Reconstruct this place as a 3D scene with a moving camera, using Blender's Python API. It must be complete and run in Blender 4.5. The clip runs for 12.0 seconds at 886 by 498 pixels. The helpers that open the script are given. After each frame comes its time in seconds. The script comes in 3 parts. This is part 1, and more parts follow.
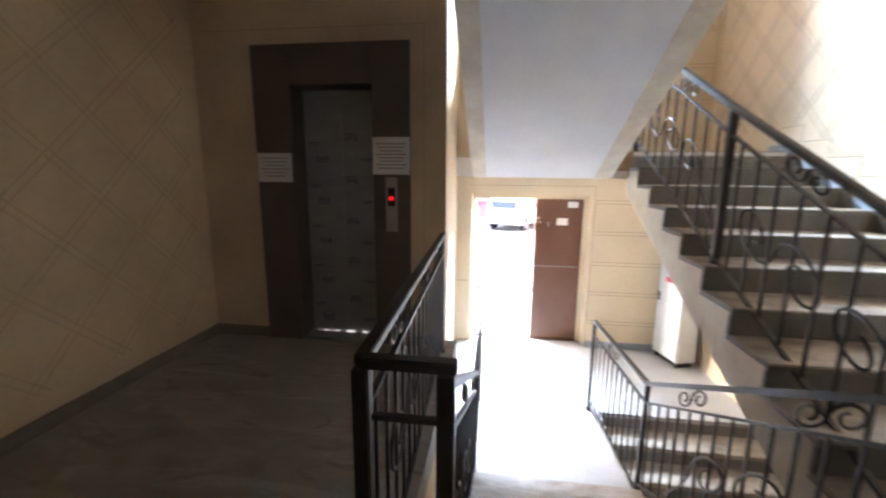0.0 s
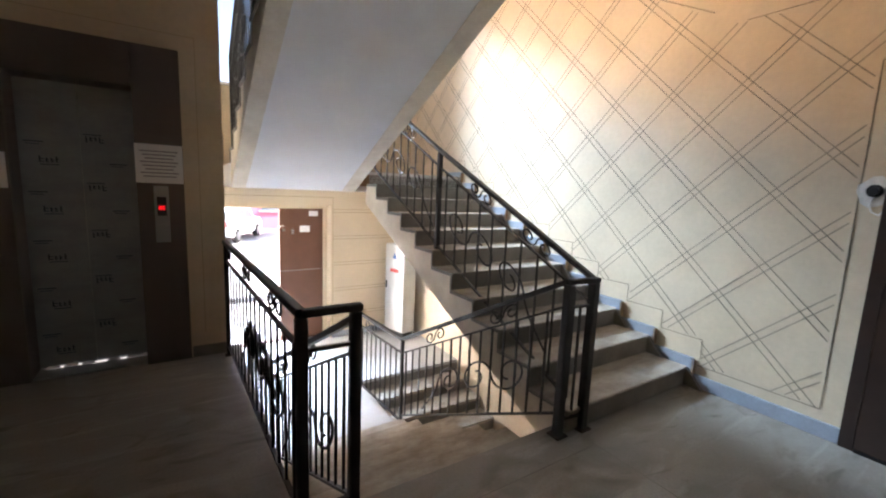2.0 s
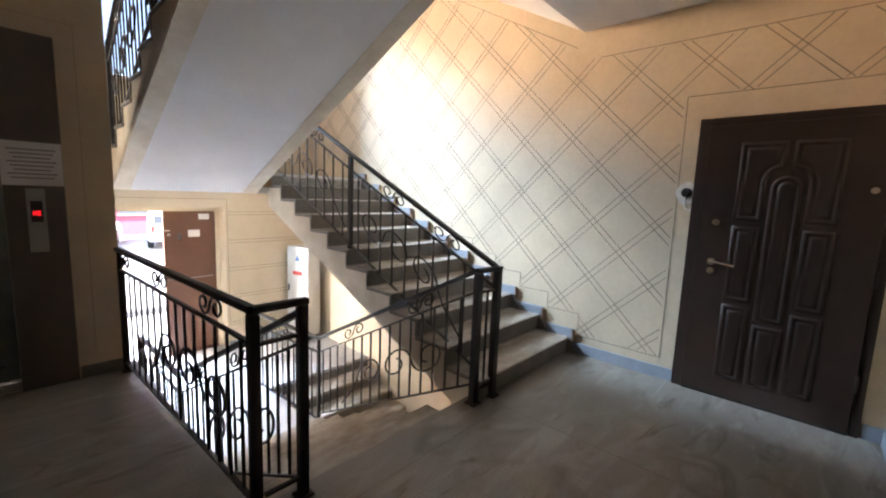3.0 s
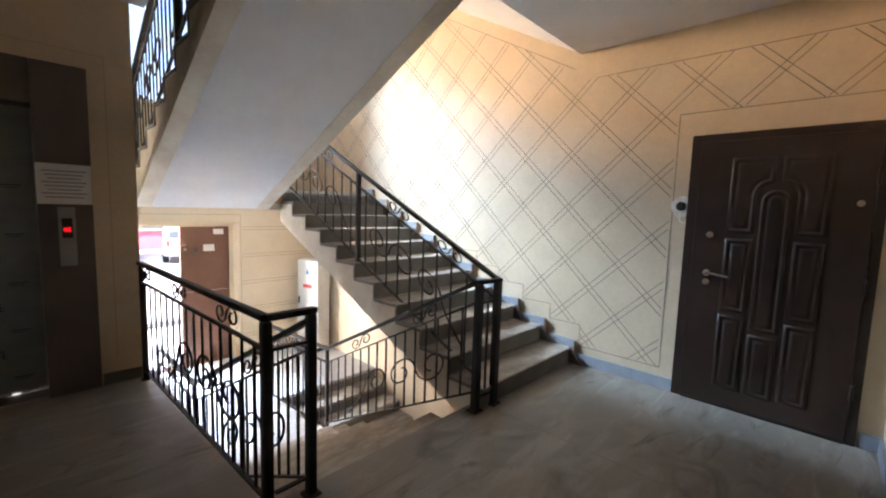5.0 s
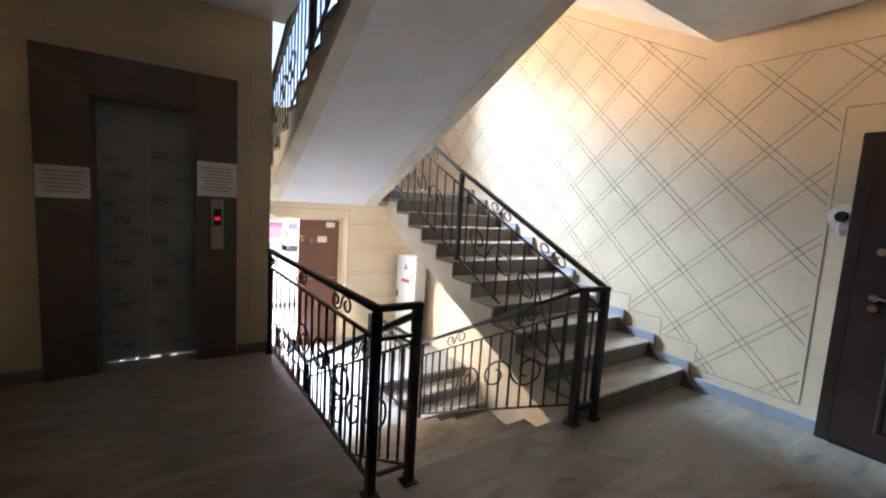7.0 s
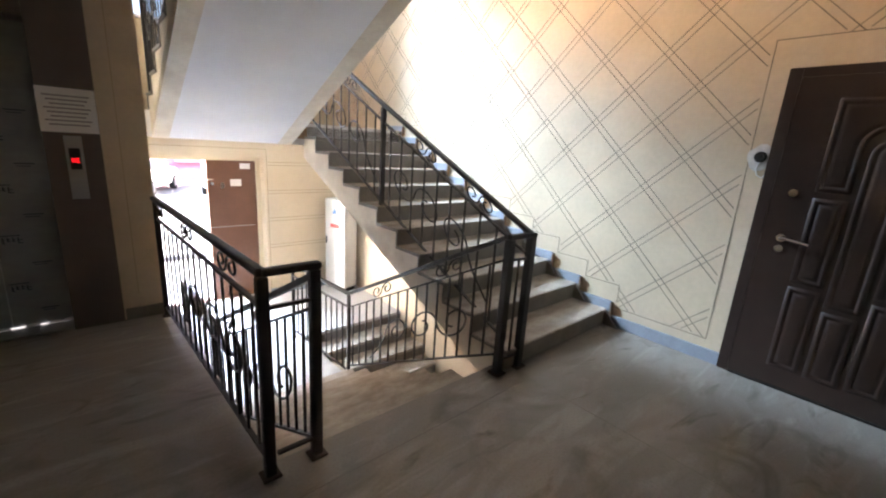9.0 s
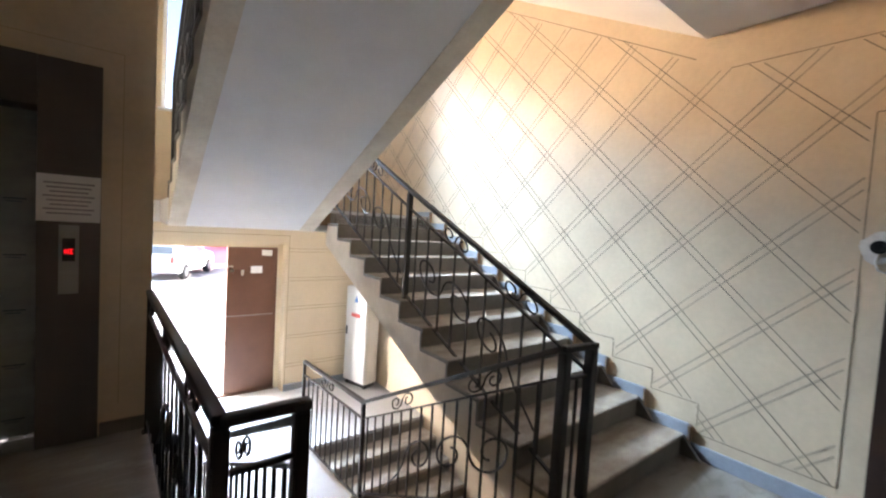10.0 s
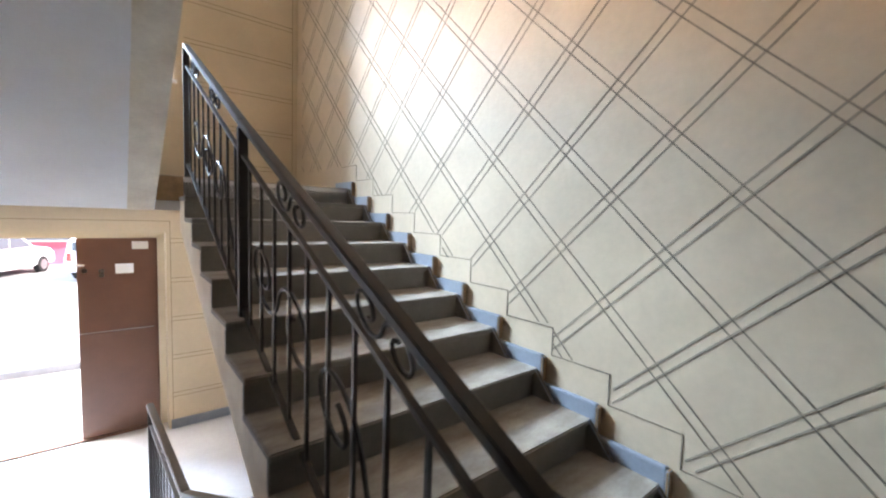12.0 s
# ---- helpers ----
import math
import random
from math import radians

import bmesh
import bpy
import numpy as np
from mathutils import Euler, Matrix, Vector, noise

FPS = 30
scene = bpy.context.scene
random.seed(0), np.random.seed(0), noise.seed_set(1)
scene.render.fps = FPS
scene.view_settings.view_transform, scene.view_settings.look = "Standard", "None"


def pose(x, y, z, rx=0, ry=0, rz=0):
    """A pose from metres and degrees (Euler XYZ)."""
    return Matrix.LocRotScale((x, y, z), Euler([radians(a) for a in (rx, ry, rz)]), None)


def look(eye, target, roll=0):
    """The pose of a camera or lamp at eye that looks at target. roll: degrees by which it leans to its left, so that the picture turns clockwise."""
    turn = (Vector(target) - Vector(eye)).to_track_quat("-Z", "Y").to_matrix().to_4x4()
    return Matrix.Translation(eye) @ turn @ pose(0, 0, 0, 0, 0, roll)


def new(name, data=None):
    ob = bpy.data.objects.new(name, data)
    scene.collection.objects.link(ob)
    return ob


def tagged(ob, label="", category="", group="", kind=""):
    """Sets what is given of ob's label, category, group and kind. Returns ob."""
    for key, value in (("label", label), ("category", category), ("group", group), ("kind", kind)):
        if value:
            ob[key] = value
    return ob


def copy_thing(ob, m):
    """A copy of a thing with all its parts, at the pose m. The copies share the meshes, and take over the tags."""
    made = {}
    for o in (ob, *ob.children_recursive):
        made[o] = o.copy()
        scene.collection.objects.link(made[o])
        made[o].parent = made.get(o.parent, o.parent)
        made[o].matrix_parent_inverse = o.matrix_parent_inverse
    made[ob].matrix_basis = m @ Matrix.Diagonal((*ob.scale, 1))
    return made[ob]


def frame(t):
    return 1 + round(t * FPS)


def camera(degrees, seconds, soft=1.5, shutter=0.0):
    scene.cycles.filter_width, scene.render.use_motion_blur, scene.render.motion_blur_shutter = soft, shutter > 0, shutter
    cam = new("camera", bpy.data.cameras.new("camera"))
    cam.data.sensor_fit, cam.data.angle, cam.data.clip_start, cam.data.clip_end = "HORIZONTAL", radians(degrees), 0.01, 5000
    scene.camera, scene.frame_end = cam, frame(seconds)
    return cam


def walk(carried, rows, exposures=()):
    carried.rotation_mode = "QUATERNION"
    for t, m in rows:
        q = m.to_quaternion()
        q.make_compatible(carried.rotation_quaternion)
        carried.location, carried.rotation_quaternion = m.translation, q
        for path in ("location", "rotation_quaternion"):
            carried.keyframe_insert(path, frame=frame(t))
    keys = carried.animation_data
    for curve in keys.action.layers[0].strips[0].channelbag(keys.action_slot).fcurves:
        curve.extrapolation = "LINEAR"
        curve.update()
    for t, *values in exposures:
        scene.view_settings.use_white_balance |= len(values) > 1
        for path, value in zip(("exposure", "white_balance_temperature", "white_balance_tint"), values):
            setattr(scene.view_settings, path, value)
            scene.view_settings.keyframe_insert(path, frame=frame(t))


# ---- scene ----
cam = camera(94.9, 12.0, soft=2.1, shutter=0.4)
EXPO = 2.28
PATH = [
    (0, (0.111, -0.925, 1.401), (-0.150, 1.024, 1.037), 0.5),
    (0.5, (0.048, -1.127, 1.389), (0.284, 0.833, 1.067), 1.0),
    (1, (-0.158, -1.259, 1.414), (0.577, 0.576, 1.108), 1.1),
    (1.5, (-0.396, -1.346, 1.408), (0.618, 0.346, 1.079), 2.2),
    (2, (-0.573, -1.537, 1.417), (0.497, 0.129, 1.137), 2.4),
    (2.5, (-0.764, -1.603, 1.441), (0.44, -0.025, 1.198), 2.1),
    (3, (-0.882, -1.643, 1.428), (0.585, -0.31, 1.167), 2.2),
    (5, (-0.947, -1.773, 1.443), (0.493, -0.399, 1.245), 1.8),
    (5.5, (-0.966, -1.759, 1.448), (0.376, -0.287, 1.267), 2.2),
    (6, (-0.98, -1.743, 1.444), (0.267, -0.189, 1.263), 2.7),
    (6.5, (-0.989, -1.726, 1.445), (0.165, -0.105, 1.248), 3.1),
    (7, (-0.996, -1.71, 1.44), (0.101, -0.052, 1.223), 3.5),
    (9, (-0.695, -1.581, 1.456), (0.604, -0.141, 0.968), 3.7),
    (9.5, (-0.546, -1.464, 1.468), (0.703, 0.075, 1.196), 4.1),
    (10, (-0.411, -1.183, 1.482), (0.809, 0.399, 1.383), 3.4),
    (10.5, (-0.176, -0.964, 1.453), (0.942, 0.695, 1.443), 2.3),
    (11, (0.204, -0.757, 1.449), (1.366, 0.87, 1.393), 2.3),
    (11.5, (0.574, -0.516, 1.421), (1.908, 0.963, 1.246), 2.8),
    (12, (0.947, -0.398, 1.374), (2.201, 1.153, 1.223), 1.8),
]
walk(cam, [(t, look(eye, target, roll)) for t, eye, target, roll in PATH], [(0, EXPO + 0.15, 6600, 20), (1, EXPO, 6600, 20), (7.2, EXPO, 6600, 20), (9, EXPO + 0.3, 6600, 20), (9.5, EXPO + 0.05, 6600, 20), (10, EXPO, 6600, 20), (11, EXPO - 0.12, 6600, 20), (12, EXPO - 0.42, 6600, 20)])

# plan of the stair window and of the wall lines
WIN_X0, WIN_X1, WIN_Z0, WIN_Z1 = -0.15, 1.45, 2.70, 4.7
A_UP, B_UP, STEP_UP = 1.991 + 0.426 * 0.975, 0.975, 0.496
A_DN, B_DN, STEP_DN = 1.991 - 0.426 * 0.975, -0.975, 0.496
GAP, LW, GROOVE = 0.050, 0.0065, 0.42

# ---- world, sun, large lights ----
world = bpy.data.worlds.new("sky_world")
scene.world = world
world.use_nodes = True
wn = world.node_tree.nodes
sky = wn.new("ShaderNodeTexSky")
sky.sky_type = "NISHITA"
sky.sun_disc = False
sky.sun_elevation = radians(40)
sky.sun_rotation = radians(112)
wn["Background"].inputs["Strength"].default_value = 0.15
world.node_tree.links.new(sky.outputs["Color"], wn["Background"].inputs["Color"])

sun_data = bpy.data.lights.new("sun", "SUN")
sun_data.energy, sun_data.angle, sun_data.color = 5.0, radians(0.5), (1.0, 0.95, 0.87)
sun = new("sun", sun_data)
sun.matrix_world = look((20, 2, 18), (0, 10, 0))


def area_lamp(name, m, sx, sy, watts, colour):
    d = bpy.data.lights.new(name, "AREA")
    d.shape, d.size, d.size_y, d.energy, d.color = "RECTANGLE", sx, sy, watts, colour
    o = new(name, d)
    o.matrix_world = m
    return o


# sky light through the stair window and the street door
area_lamp("window_skylight", look((-5.1, 15.6, 11.6), (2.0, 1.4, 1.7)), 5.8, 3.4, 4000, (0.57, 0.80, 1.0))
area_lamp("window_skylight_side", look((5.0, 12.0, 7.0), (-0.4, 3.2, 1.6)), 3.0, 2.0, 900, (0.75, 0.88, 1.0))
# warm fill lamp added outside the window to tint the upper stair wall
area_lamp("warm_window_fill", look((-4.2, 15.5, 4.1), (2.2, 0.8, 2.9)), 6.4, 1.9, 900, (1.0, 0.72, 0.42))
area_lamp("doorway_skylight", look((0.22, 5.9, 1.75), (0.7, 2.4, -0.9)), 0.9, 0.5, 300, (0.60, 0.80, 1.0))
# fill lamp added out of view beside the door, for hall wall and basement stairs
area_lamp("doorway_side_fill", look((-1.35, 5.85, 0.0), (1.9, 2.4, -0.6)), 0.9, 1.7, 220, (0.95, 0.95, 0.90))


# ---- materials ----
def mat(name, colour, rough=0.7, metal=0.0, var=0.15, scale=3.0, fine=60.0, bump=0.15, second=None, spec=0.5, stretch=(1, 1, 1), contrast=(0.35, 0.7)):
    m = bpy.data.materials.new(name)
    m.use_nodes = True
    nt = m.node_tree
    n, l = nt.nodes, nt.links
    b = n["Principled BSDF"]
    b.inputs["Roughness"].default_value = rough
    b.inputs["Metallic"].default_value = metal
    b.inputs["Specular IOR Level"].default_value = spec
    co = n.new("ShaderNodeTexCoord")
    mp = n.new("ShaderNodeMapping")
    mp.inputs["Scale"].default_value = stretch
    l.new(co.outputs["Object"], mp.inputs["Vector"])
    big = n.new("ShaderNodeTexNoise")
    big.inputs["Scale"].default_value, big.inputs["Detail"].default_value, big.inputs["Roughness"].default_value = scale, 6, 0.62
    small = n.new("ShaderNodeTexNoise")
    small.inputs["Scale"].default_value, small.inputs["Detail"].default_value = fine, 4
    l.new(mp.outputs["Vector"], big.inputs["Vector"])
    l.new(co.outputs["Object"], small.inputs["Vector"])
    dark = second or tuple(c * (1 - 2.2 * var) for c in colour)
    ramp = n.new("ShaderNodeValToRGB")
    ramp.color_ramp.elements[0].position, ramp.color_ramp.elements[1].position = contrast
    ramp.color_ramp.elements[0].color = (*dark, 1)
    ramp.color_ramp.elements[1].color = (*colour, 1)
    l.new(big.outputs["Fac"], ramp.inputs["Fac"])
    mix = n.new("ShaderNodeMix")
    mix.data_type, mix.blend_type = "RGBA", "MULTIPLY"
    mix.inputs["Factor"].default_value = min(1.0, var * 2.5)
    l.new(ramp.outputs["Color"], mix.inputs[6])
    r2 = n.new("ShaderNodeValToRGB")
    r2.color_ramp.elements[0].position, r2.color_ramp.elements[1].position = 0.3, 0.65
    r2.color_ramp.elements[0].color = (0.72, 0.72, 0.72, 1)
    l.new(small.outputs["Fac"], r2.inputs["Fac"])
    l.new(r2.outputs["Color"], mix.inputs[7])
    l.new(mix.outputs[2], b.inputs["Base Color"])
    bp = n.new("ShaderNodeBump")
    bp.inputs["Strength"].default_value, bp.inputs["Distance"].default_value = bump, 0.004
    l.new(small.outputs["Fac"], bp.inputs["Height"])
    l.new(bp.outputs["Normal"], b.inputs["Normal"])
    return m


def streaked_screed(name, colour, pale, dark, rough):
    """Screed with pale swept streaks, dark blotches and fine grit."""
    m = bpy.data.materials.new(name)
    m.use_nodes = True
    nt = m.node_tree
    n, l = nt.nodes, nt.links
    b = n["Principled BSDF"]
    b.inputs["Specular IOR Level"].default_value = 0.5
    co = n.new("ShaderNodeTexCoord")

    def layer(angle, stretch, scale, lo, hi, distort, detail=5):
        mp = n.new("ShaderNodeMapping")
        mp.inputs["Rotation"].default_value = (0, 0, radians(angle))
        mp.inputs["Scale"].default_value = stretch
        t = n.new("ShaderNodeTexNoise")
        t.inputs["Scale"].default_value, t.inputs["Detail"].default_value, t.inputs["Distortion"].default_value = scale, detail, distort
        r = n.new("ShaderNodeMapRange")
        r.inputs["From Min"].default_value, r.inputs["From Max"].default_value = lo, hi
        l.new(co.outputs["Object"], mp.inputs["Vector"])
        l.new(mp.outputs["Vector"], t.inputs["Vector"])
        l.new(t.outputs["Fac"], r.inputs["Value"])
        return r.outputs["Result"], t.outputs["Fac"]

    def blend(fac, a, c):
        x = n.new("ShaderNodeMix")
        x.data_type = "RGBA"
        l.new(fac, x.inputs["Factor"])
        if isinstance(a, tuple):
            x.inputs[6].default_value = (*a, 1)
        else:
            l.new(a, x.inputs[6])
        x.inputs[7].default_value = (*c, 1)
        return x.outputs[2]
    s1, _ = layer(35, (0.9, 1.9, 1), 1.5, 0.50, 0.72, 1.8)
    s2, _ = layer(-50, (0.6, 3.4, 1), 1.7, 0.54, 0.70, 2.0)
    d1, _ = layer(10, (1, 1.5, 1), 2.1, 0.55, 0.75, 1.0)
    d2, _ = layer(62, (0.8, 2.8, 1), 1.6, 0.60, 0.74, 2.2)
    g, graw = layer(0, (1, 1, 1), 70, 0.45, 0.75, 0.0, 3)
    c = blend(s1, colour, pale)
    c = blend(s2, c, pale)
    c = blend(d1, c, dark)
    c = blend(d2, c, tuple(v * 0.85 for v in dark))
    h = n.new("ShaderNodeMath")
    h.operation = "MULTIPLY"
    h.inputs[1].default_value = 0.35
    l.new(g, h.inputs[0])
    c = blend(h.outputs[0], c, dark)
    l.new(c, b.inputs["Base Color"])
    rr = n.new("ShaderNodeMapRange")
    rr.inputs["To Min"].default_value, rr.inputs["To Max"].default_value = rough - 0.1, rough + 0.15
    l.new(s1, rr.inputs["Value"])
    l.new(rr.outputs["Result"], b.inputs["Roughness"])
    bp = n.new("ShaderNodeBump")
    bp.inputs["Strength"].default_value, bp.inputs["Distance"].default_value = 0.2, 0.003
    l.new(graw, bp.inputs["Height"])
    l.new(bp.outputs["Normal"], b.inputs["Normal"])
    return m


def emit(name, colour, strength):
    m = bpy.data.materials.new(name)
    m.use_nodes = True
    b = m.node_tree.nodes["Principled BSDF"]
    b.inputs["Base Color"].default_value = (*colour, 1)
    b.inputs["Emission Color"].default_value = (*colour, 1)
    b.inputs["Emission Strength"].default_value = strength
    return m


CREAM = mat("cream_wall_paint", (0.65, 0.52, 0.365), 0.6, var=0.085, scale=1.7, fine=26, bump=0.4)
CREAM2 = mat("pale_cream_wall_paint", (0.66, 0.54, 0.375), 0.6, var=0.06, scale=1.6, fine=45, bump=0.25)
WHITE = mat("whitewash", (0.80, 0.79, 0.79), 0.85, var=0.04, scale=2.0, fine=80, bump=0.2)
OFFWHITE = mat("stringer_paint", (0.77, 0.70, 0.58), 0.75, var=0.10, scale=4, fine=60, bump=0.3, second=(0.60, 0.52, 0.41))

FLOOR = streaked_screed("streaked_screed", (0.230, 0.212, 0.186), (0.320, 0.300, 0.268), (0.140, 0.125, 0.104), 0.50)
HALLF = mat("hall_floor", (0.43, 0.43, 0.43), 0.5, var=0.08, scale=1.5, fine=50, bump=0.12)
TREAD = mat("worn_tread", (0.47, 0.42, 0.355), 0.55, var=0.14, scale=5, fine=70, bump=0.25, second=(0.25, 0.21, 0.165), stretch=(1, 2, 1))
RISER = mat("grey_riser_paint", (0.22, 0.200, 0.176), 0.6, var=0.14, scale=5, fine=70, bump=0.2)
SKIRT = mat("blue_grey_skirting", (0.29, 0.325, 0.375), 0.55, var=0.10, scale=6, fine=60, bump=0.2)
WORN = mat("worn_edge", (0.45, 0.29, 0.16), 0.7, var=0.2, scale=15, fine=90)
IRON = mat("brown_black_iron", (0.016, 0.012, 0.010), 0.5, 0.1, var=0.12, scale=14, fine=140, bump=0.1)
RUST = mat("rusty_base_plate", (0.050, 0.028, 0.018), 0.75, var=0.2, scale=30, fine=140, bump=0.3)
LINE = mat("groove_line", (0.145, 0.118, 0.092), 0.8, var=0.15, scale=5, fine=80, second=(0.30, 0.235, 0.165))
SOFT = mat("worn_groove_line", (0.235, 0.195, 0.15), 0.8, var=0.14, scale=4, fine=80, second=(0.38, 0.31, 0.225))
LINE2 = mat("soft_groove_line", (0.36, 0.27, 0.16), 0.8, var=0.1, scale=9)
FAINT = mat("faint_groove_line", (0.50, 0.385, 0.25), 0.8, var=0.06, scale=9)
TAUPE = mat("taupe_lift_panel", (0.125, 0.100, 0.086), 0.45, var=0.06, scale=3, fine=120, bump=0.05)
FILM = mat("film_covered_steel", (0.32, 0.355, 0.365), 0.38, 0.25, var=0.09, scale=3.5, fine=30, bump=0.35, stretch=(1, 1, 3))
PRINT = mat("blue_film_print", (0.045, 0.065, 0.10), 0.6, var=0.2, scale=20)
STEEL = mat("brushed_steel", (0.42, 0.42, 0.42), 0.35, 0.9, var=0.05, scale=3, fine=150, stretch=(1, 1, 12))
CHROME = mat("chrome", (0.75, 0.75, 0.74), 0.18, 1.0, var=0.03)
BLACK = mat("black_plastic", (0.012, 0.012, 0.013), 0.4, var=0.1)
PAPER = mat("paper", (0.78, 0.77, 0.76), 0.8, var=0.03, scale=8, bump=0.05)
INK = mat("printed_text", (0.32, 0.30, 0.31), 0.8, var=0.05)
DOORB = mat("brown_steel_door", (0.17, 0.078, 0.046), 0.42, var=0.10, scale=3, fine=120, bump=0.12)
DOORD = mat("dark_apartment_door", (0.036, 0.020, 0.015), 0.40, var=0.14, scale=5, fine=110, bump=0.2)
CABW = mat("white_cabinet_enamel", (0.60, 0.60, 0.59), 0.35, var=0.03, scale=3)
PVC = mat("white_pvc", (0.78, 0.78, 0.77), 0.35, var=0.02)
PLASTER = mat("patch_plaster", (0.72, 0.70, 0.66), 0.9, var=0.10, scale=20, bump=0.5)
BLUE = mat("warning_blue", (0.05, 0.16, 0.45), 0.5, var=0.05)
RED = mat("warning_red", (0.55, 0.06, 0.05), 0.5, var=0.05)
ASPHALT = mat("pale_dusty_paving", (0.36, 0.355, 0.345), 0.9, var=0.12, scale=0.8, fine=25, bump=0.4)
KERB = mat("kerb_concrete", (0.17, 0.18, 0.20), 0.9, var=0.1, scale=4)
PINK = mat("pink_facade", (0.62, 0.16, 0.22), 0.8, var=0.08, scale=1.5)
FAR = mat("pale_facade", (0.55, 0.50, 0.46), 0.8, var=0.08, scale=1.0)
CARW = mat("white_car_paint", (0.72, 0.73, 0.74), 0.25, var=0.02)
CARG = mat("car_glass", (0.10, 0.12, 0.14), 0.1, var=0.05)
TYRE = mat("tyre_rubber", (0.02, 0.02, 0.02), 0.85, var=0.1)
REDLED = emit("red_led", (1.0, 0.02, 0.03), 0.16)
LINEGLOW = emit("bright_line_glow", (1.0, 0.97, 0.92), 0.25)
GLASS = bpy.data.materials.new("window_glass")
GLASS.use_nodes = True
_b = GLASS.node_tree.nodes["Principled BSDF"]
_b.inputs["Transmission Weight"].default_value, _b.inputs["Roughness"].default_value, _b.inputs["IOR"].default_value = 1.0, 0.02, 1.1


# ---- mesh helpers ----
def box(bm, x0, x1, y0, y1, z0, z1, mi=0):
    v = [bm.verts.new(p) for p in ((x0, y0, z0), (x1, y0, z0), (x1, y1, z0), (x0, y1, z0), (x0, y0, z1), (x1, y0, z1), (x1, y1, z1), (x0, y1, z1))]
    for f in ((3, 2, 1, 0), (4, 5, 6, 7), (0, 1, 5, 4), (1, 2, 6, 5), (2, 3, 7, 6), (3, 0, 4, 7)):
        bm.faces.new([v[i] for i in f]).material_index = mi


def prism(bm, poly, axis, a, b, mi=0):
    """Extrude a closed polygon of (u, v) along an axis from a to b."""
    put = {"x": lambda u, v, w: (w, u, v), "y": lambda u, v, w: (u, w, v), "z": lambda u, v, w: (u, v, w)}[axis]
    lo = [bm.verts.new(put(u, v, a)) for u, v in poly]
    hi = [bm.verts.new(put(u, v, b)) for u, v in poly]
    n = len(poly)
    fs = [bm.faces.new(lo), bm.faces.new(hi)] + [bm.faces.new((lo[i], lo[(i + 1) % n], hi[(i + 1) % n], hi[i])) for i in range(n)]
    for f in fs:
        f.material_index = mi


def bar(bm, p, q, w, h, mi=0):
    """A flat bar from p to q, w wide and h deep, its width kept level."""
    p, q = Vector(p), Vector(q)
    d = (q - p).normalized()
    side = d.cross(Vector((0, 0, 1)))
    side = side.normalized() if side.length > 1e-4 else Vector((1, 0, 0))
    up = side.cross(d).normalized()
    c = [side * (sx * w / 2) + up * (sy * h / 2) for sx, sy in ((-1, -1), (1, -1), (1, 1), (-1, 1))]
    a, b = [bm.verts.new(p + o) for o in c], [bm.verts.new(q + o) for o in c]
    for f in [a, b] + [[a[i], a[(i + 1) % 4], b[(i + 1) % 4], b[i]] for i in range(4)]:
        bm.faces.new(f).material_index = mi


def tube(bm, pts, r, sides=6, mi=0):
    pts = [Vector(p) for p in pts]
    rings, ref = [], None
    for i, p in enumerate(pts):
        d = (pts[min(i + 1, len(pts) - 1)] - pts[max(i - 1, 0)]).normalized()
        if ref is None:
            ref = d.orthogonal().normalized()
        ref = (ref - d * ref.dot(d)).normalized()
        s = d.cross(ref)
        rings.append([bm.verts.new(p + r * (math.cos(2 * math.pi * k / sides) * ref + math.sin(2 * math.pi * k / sides) * s)) for k in range(sides)])
    for a, b in zip(rings, rings[1:]):
        for k in range(sides):
            bm.faces.new((a[k], a[(k + 1) % sides], b[(k + 1) % sides], b[k])).material_index = mi
    for ring in (rings[0], rings[-1]):
        bm.faces.new(ring).material_index = mi


def disc(bm, c, axis, r, depth, n=20, mi=0):
    a = Vector(axis).normalized()
    u = a.orthogonal().normalized()
    w = a.cross(u)
    lo = [bm.verts.new(Vector(c) + r * (math.cos(2 * math.pi * k / n) * u + math.sin(2 * math.pi * k / n) * w)) for k in range(n)]
    hi = [bm.verts.new(v.co + a * depth) for v in lo]
    for f in [lo, hi] + [[lo[i], lo[(i + 1) % n], hi[(i + 1) % n], hi[i]] for i in range(n)]:
        bm.faces.new(f).material_index = mi


def mesh_of(bm, name, mats, bevel=0.0):
    bmesh.ops.recalc_face_normals(bm, faces=bm.faces[:])
    if bevel:
        bmesh.ops.bevel(bm, geom=[e for e in bm.edges], offset=bevel, segments=2, affect="EDGES", clamp_overlap=True)
    me = bpy.data.meshes.new(name)
    bm.to_mesh(me)
    bm.free()
    for m in mats if isinstance(mats, (list, tuple)) else [mats]:
        me.materials.append(m)
    return me


def made(name, build, mats, parent=None, bevel=0.0, **tags):
    bm = bmesh.new()
    build(bm)
    ob = new(name, mesh_of(bm, name, mats, bevel))
    if parent is not None:
        ob.parent = parent
    return tagged(ob, **tags)


def boxes(*bs):
    def build(bm):
        for b in bs:
            box(bm, *b)
    return build


def structure(name, label, bs, mats, category="", bevel=0.0):
    return made(name, boxes(*bs), mats, None, bevel, label=label, category=category or name.split("_")[0], kind="structure")


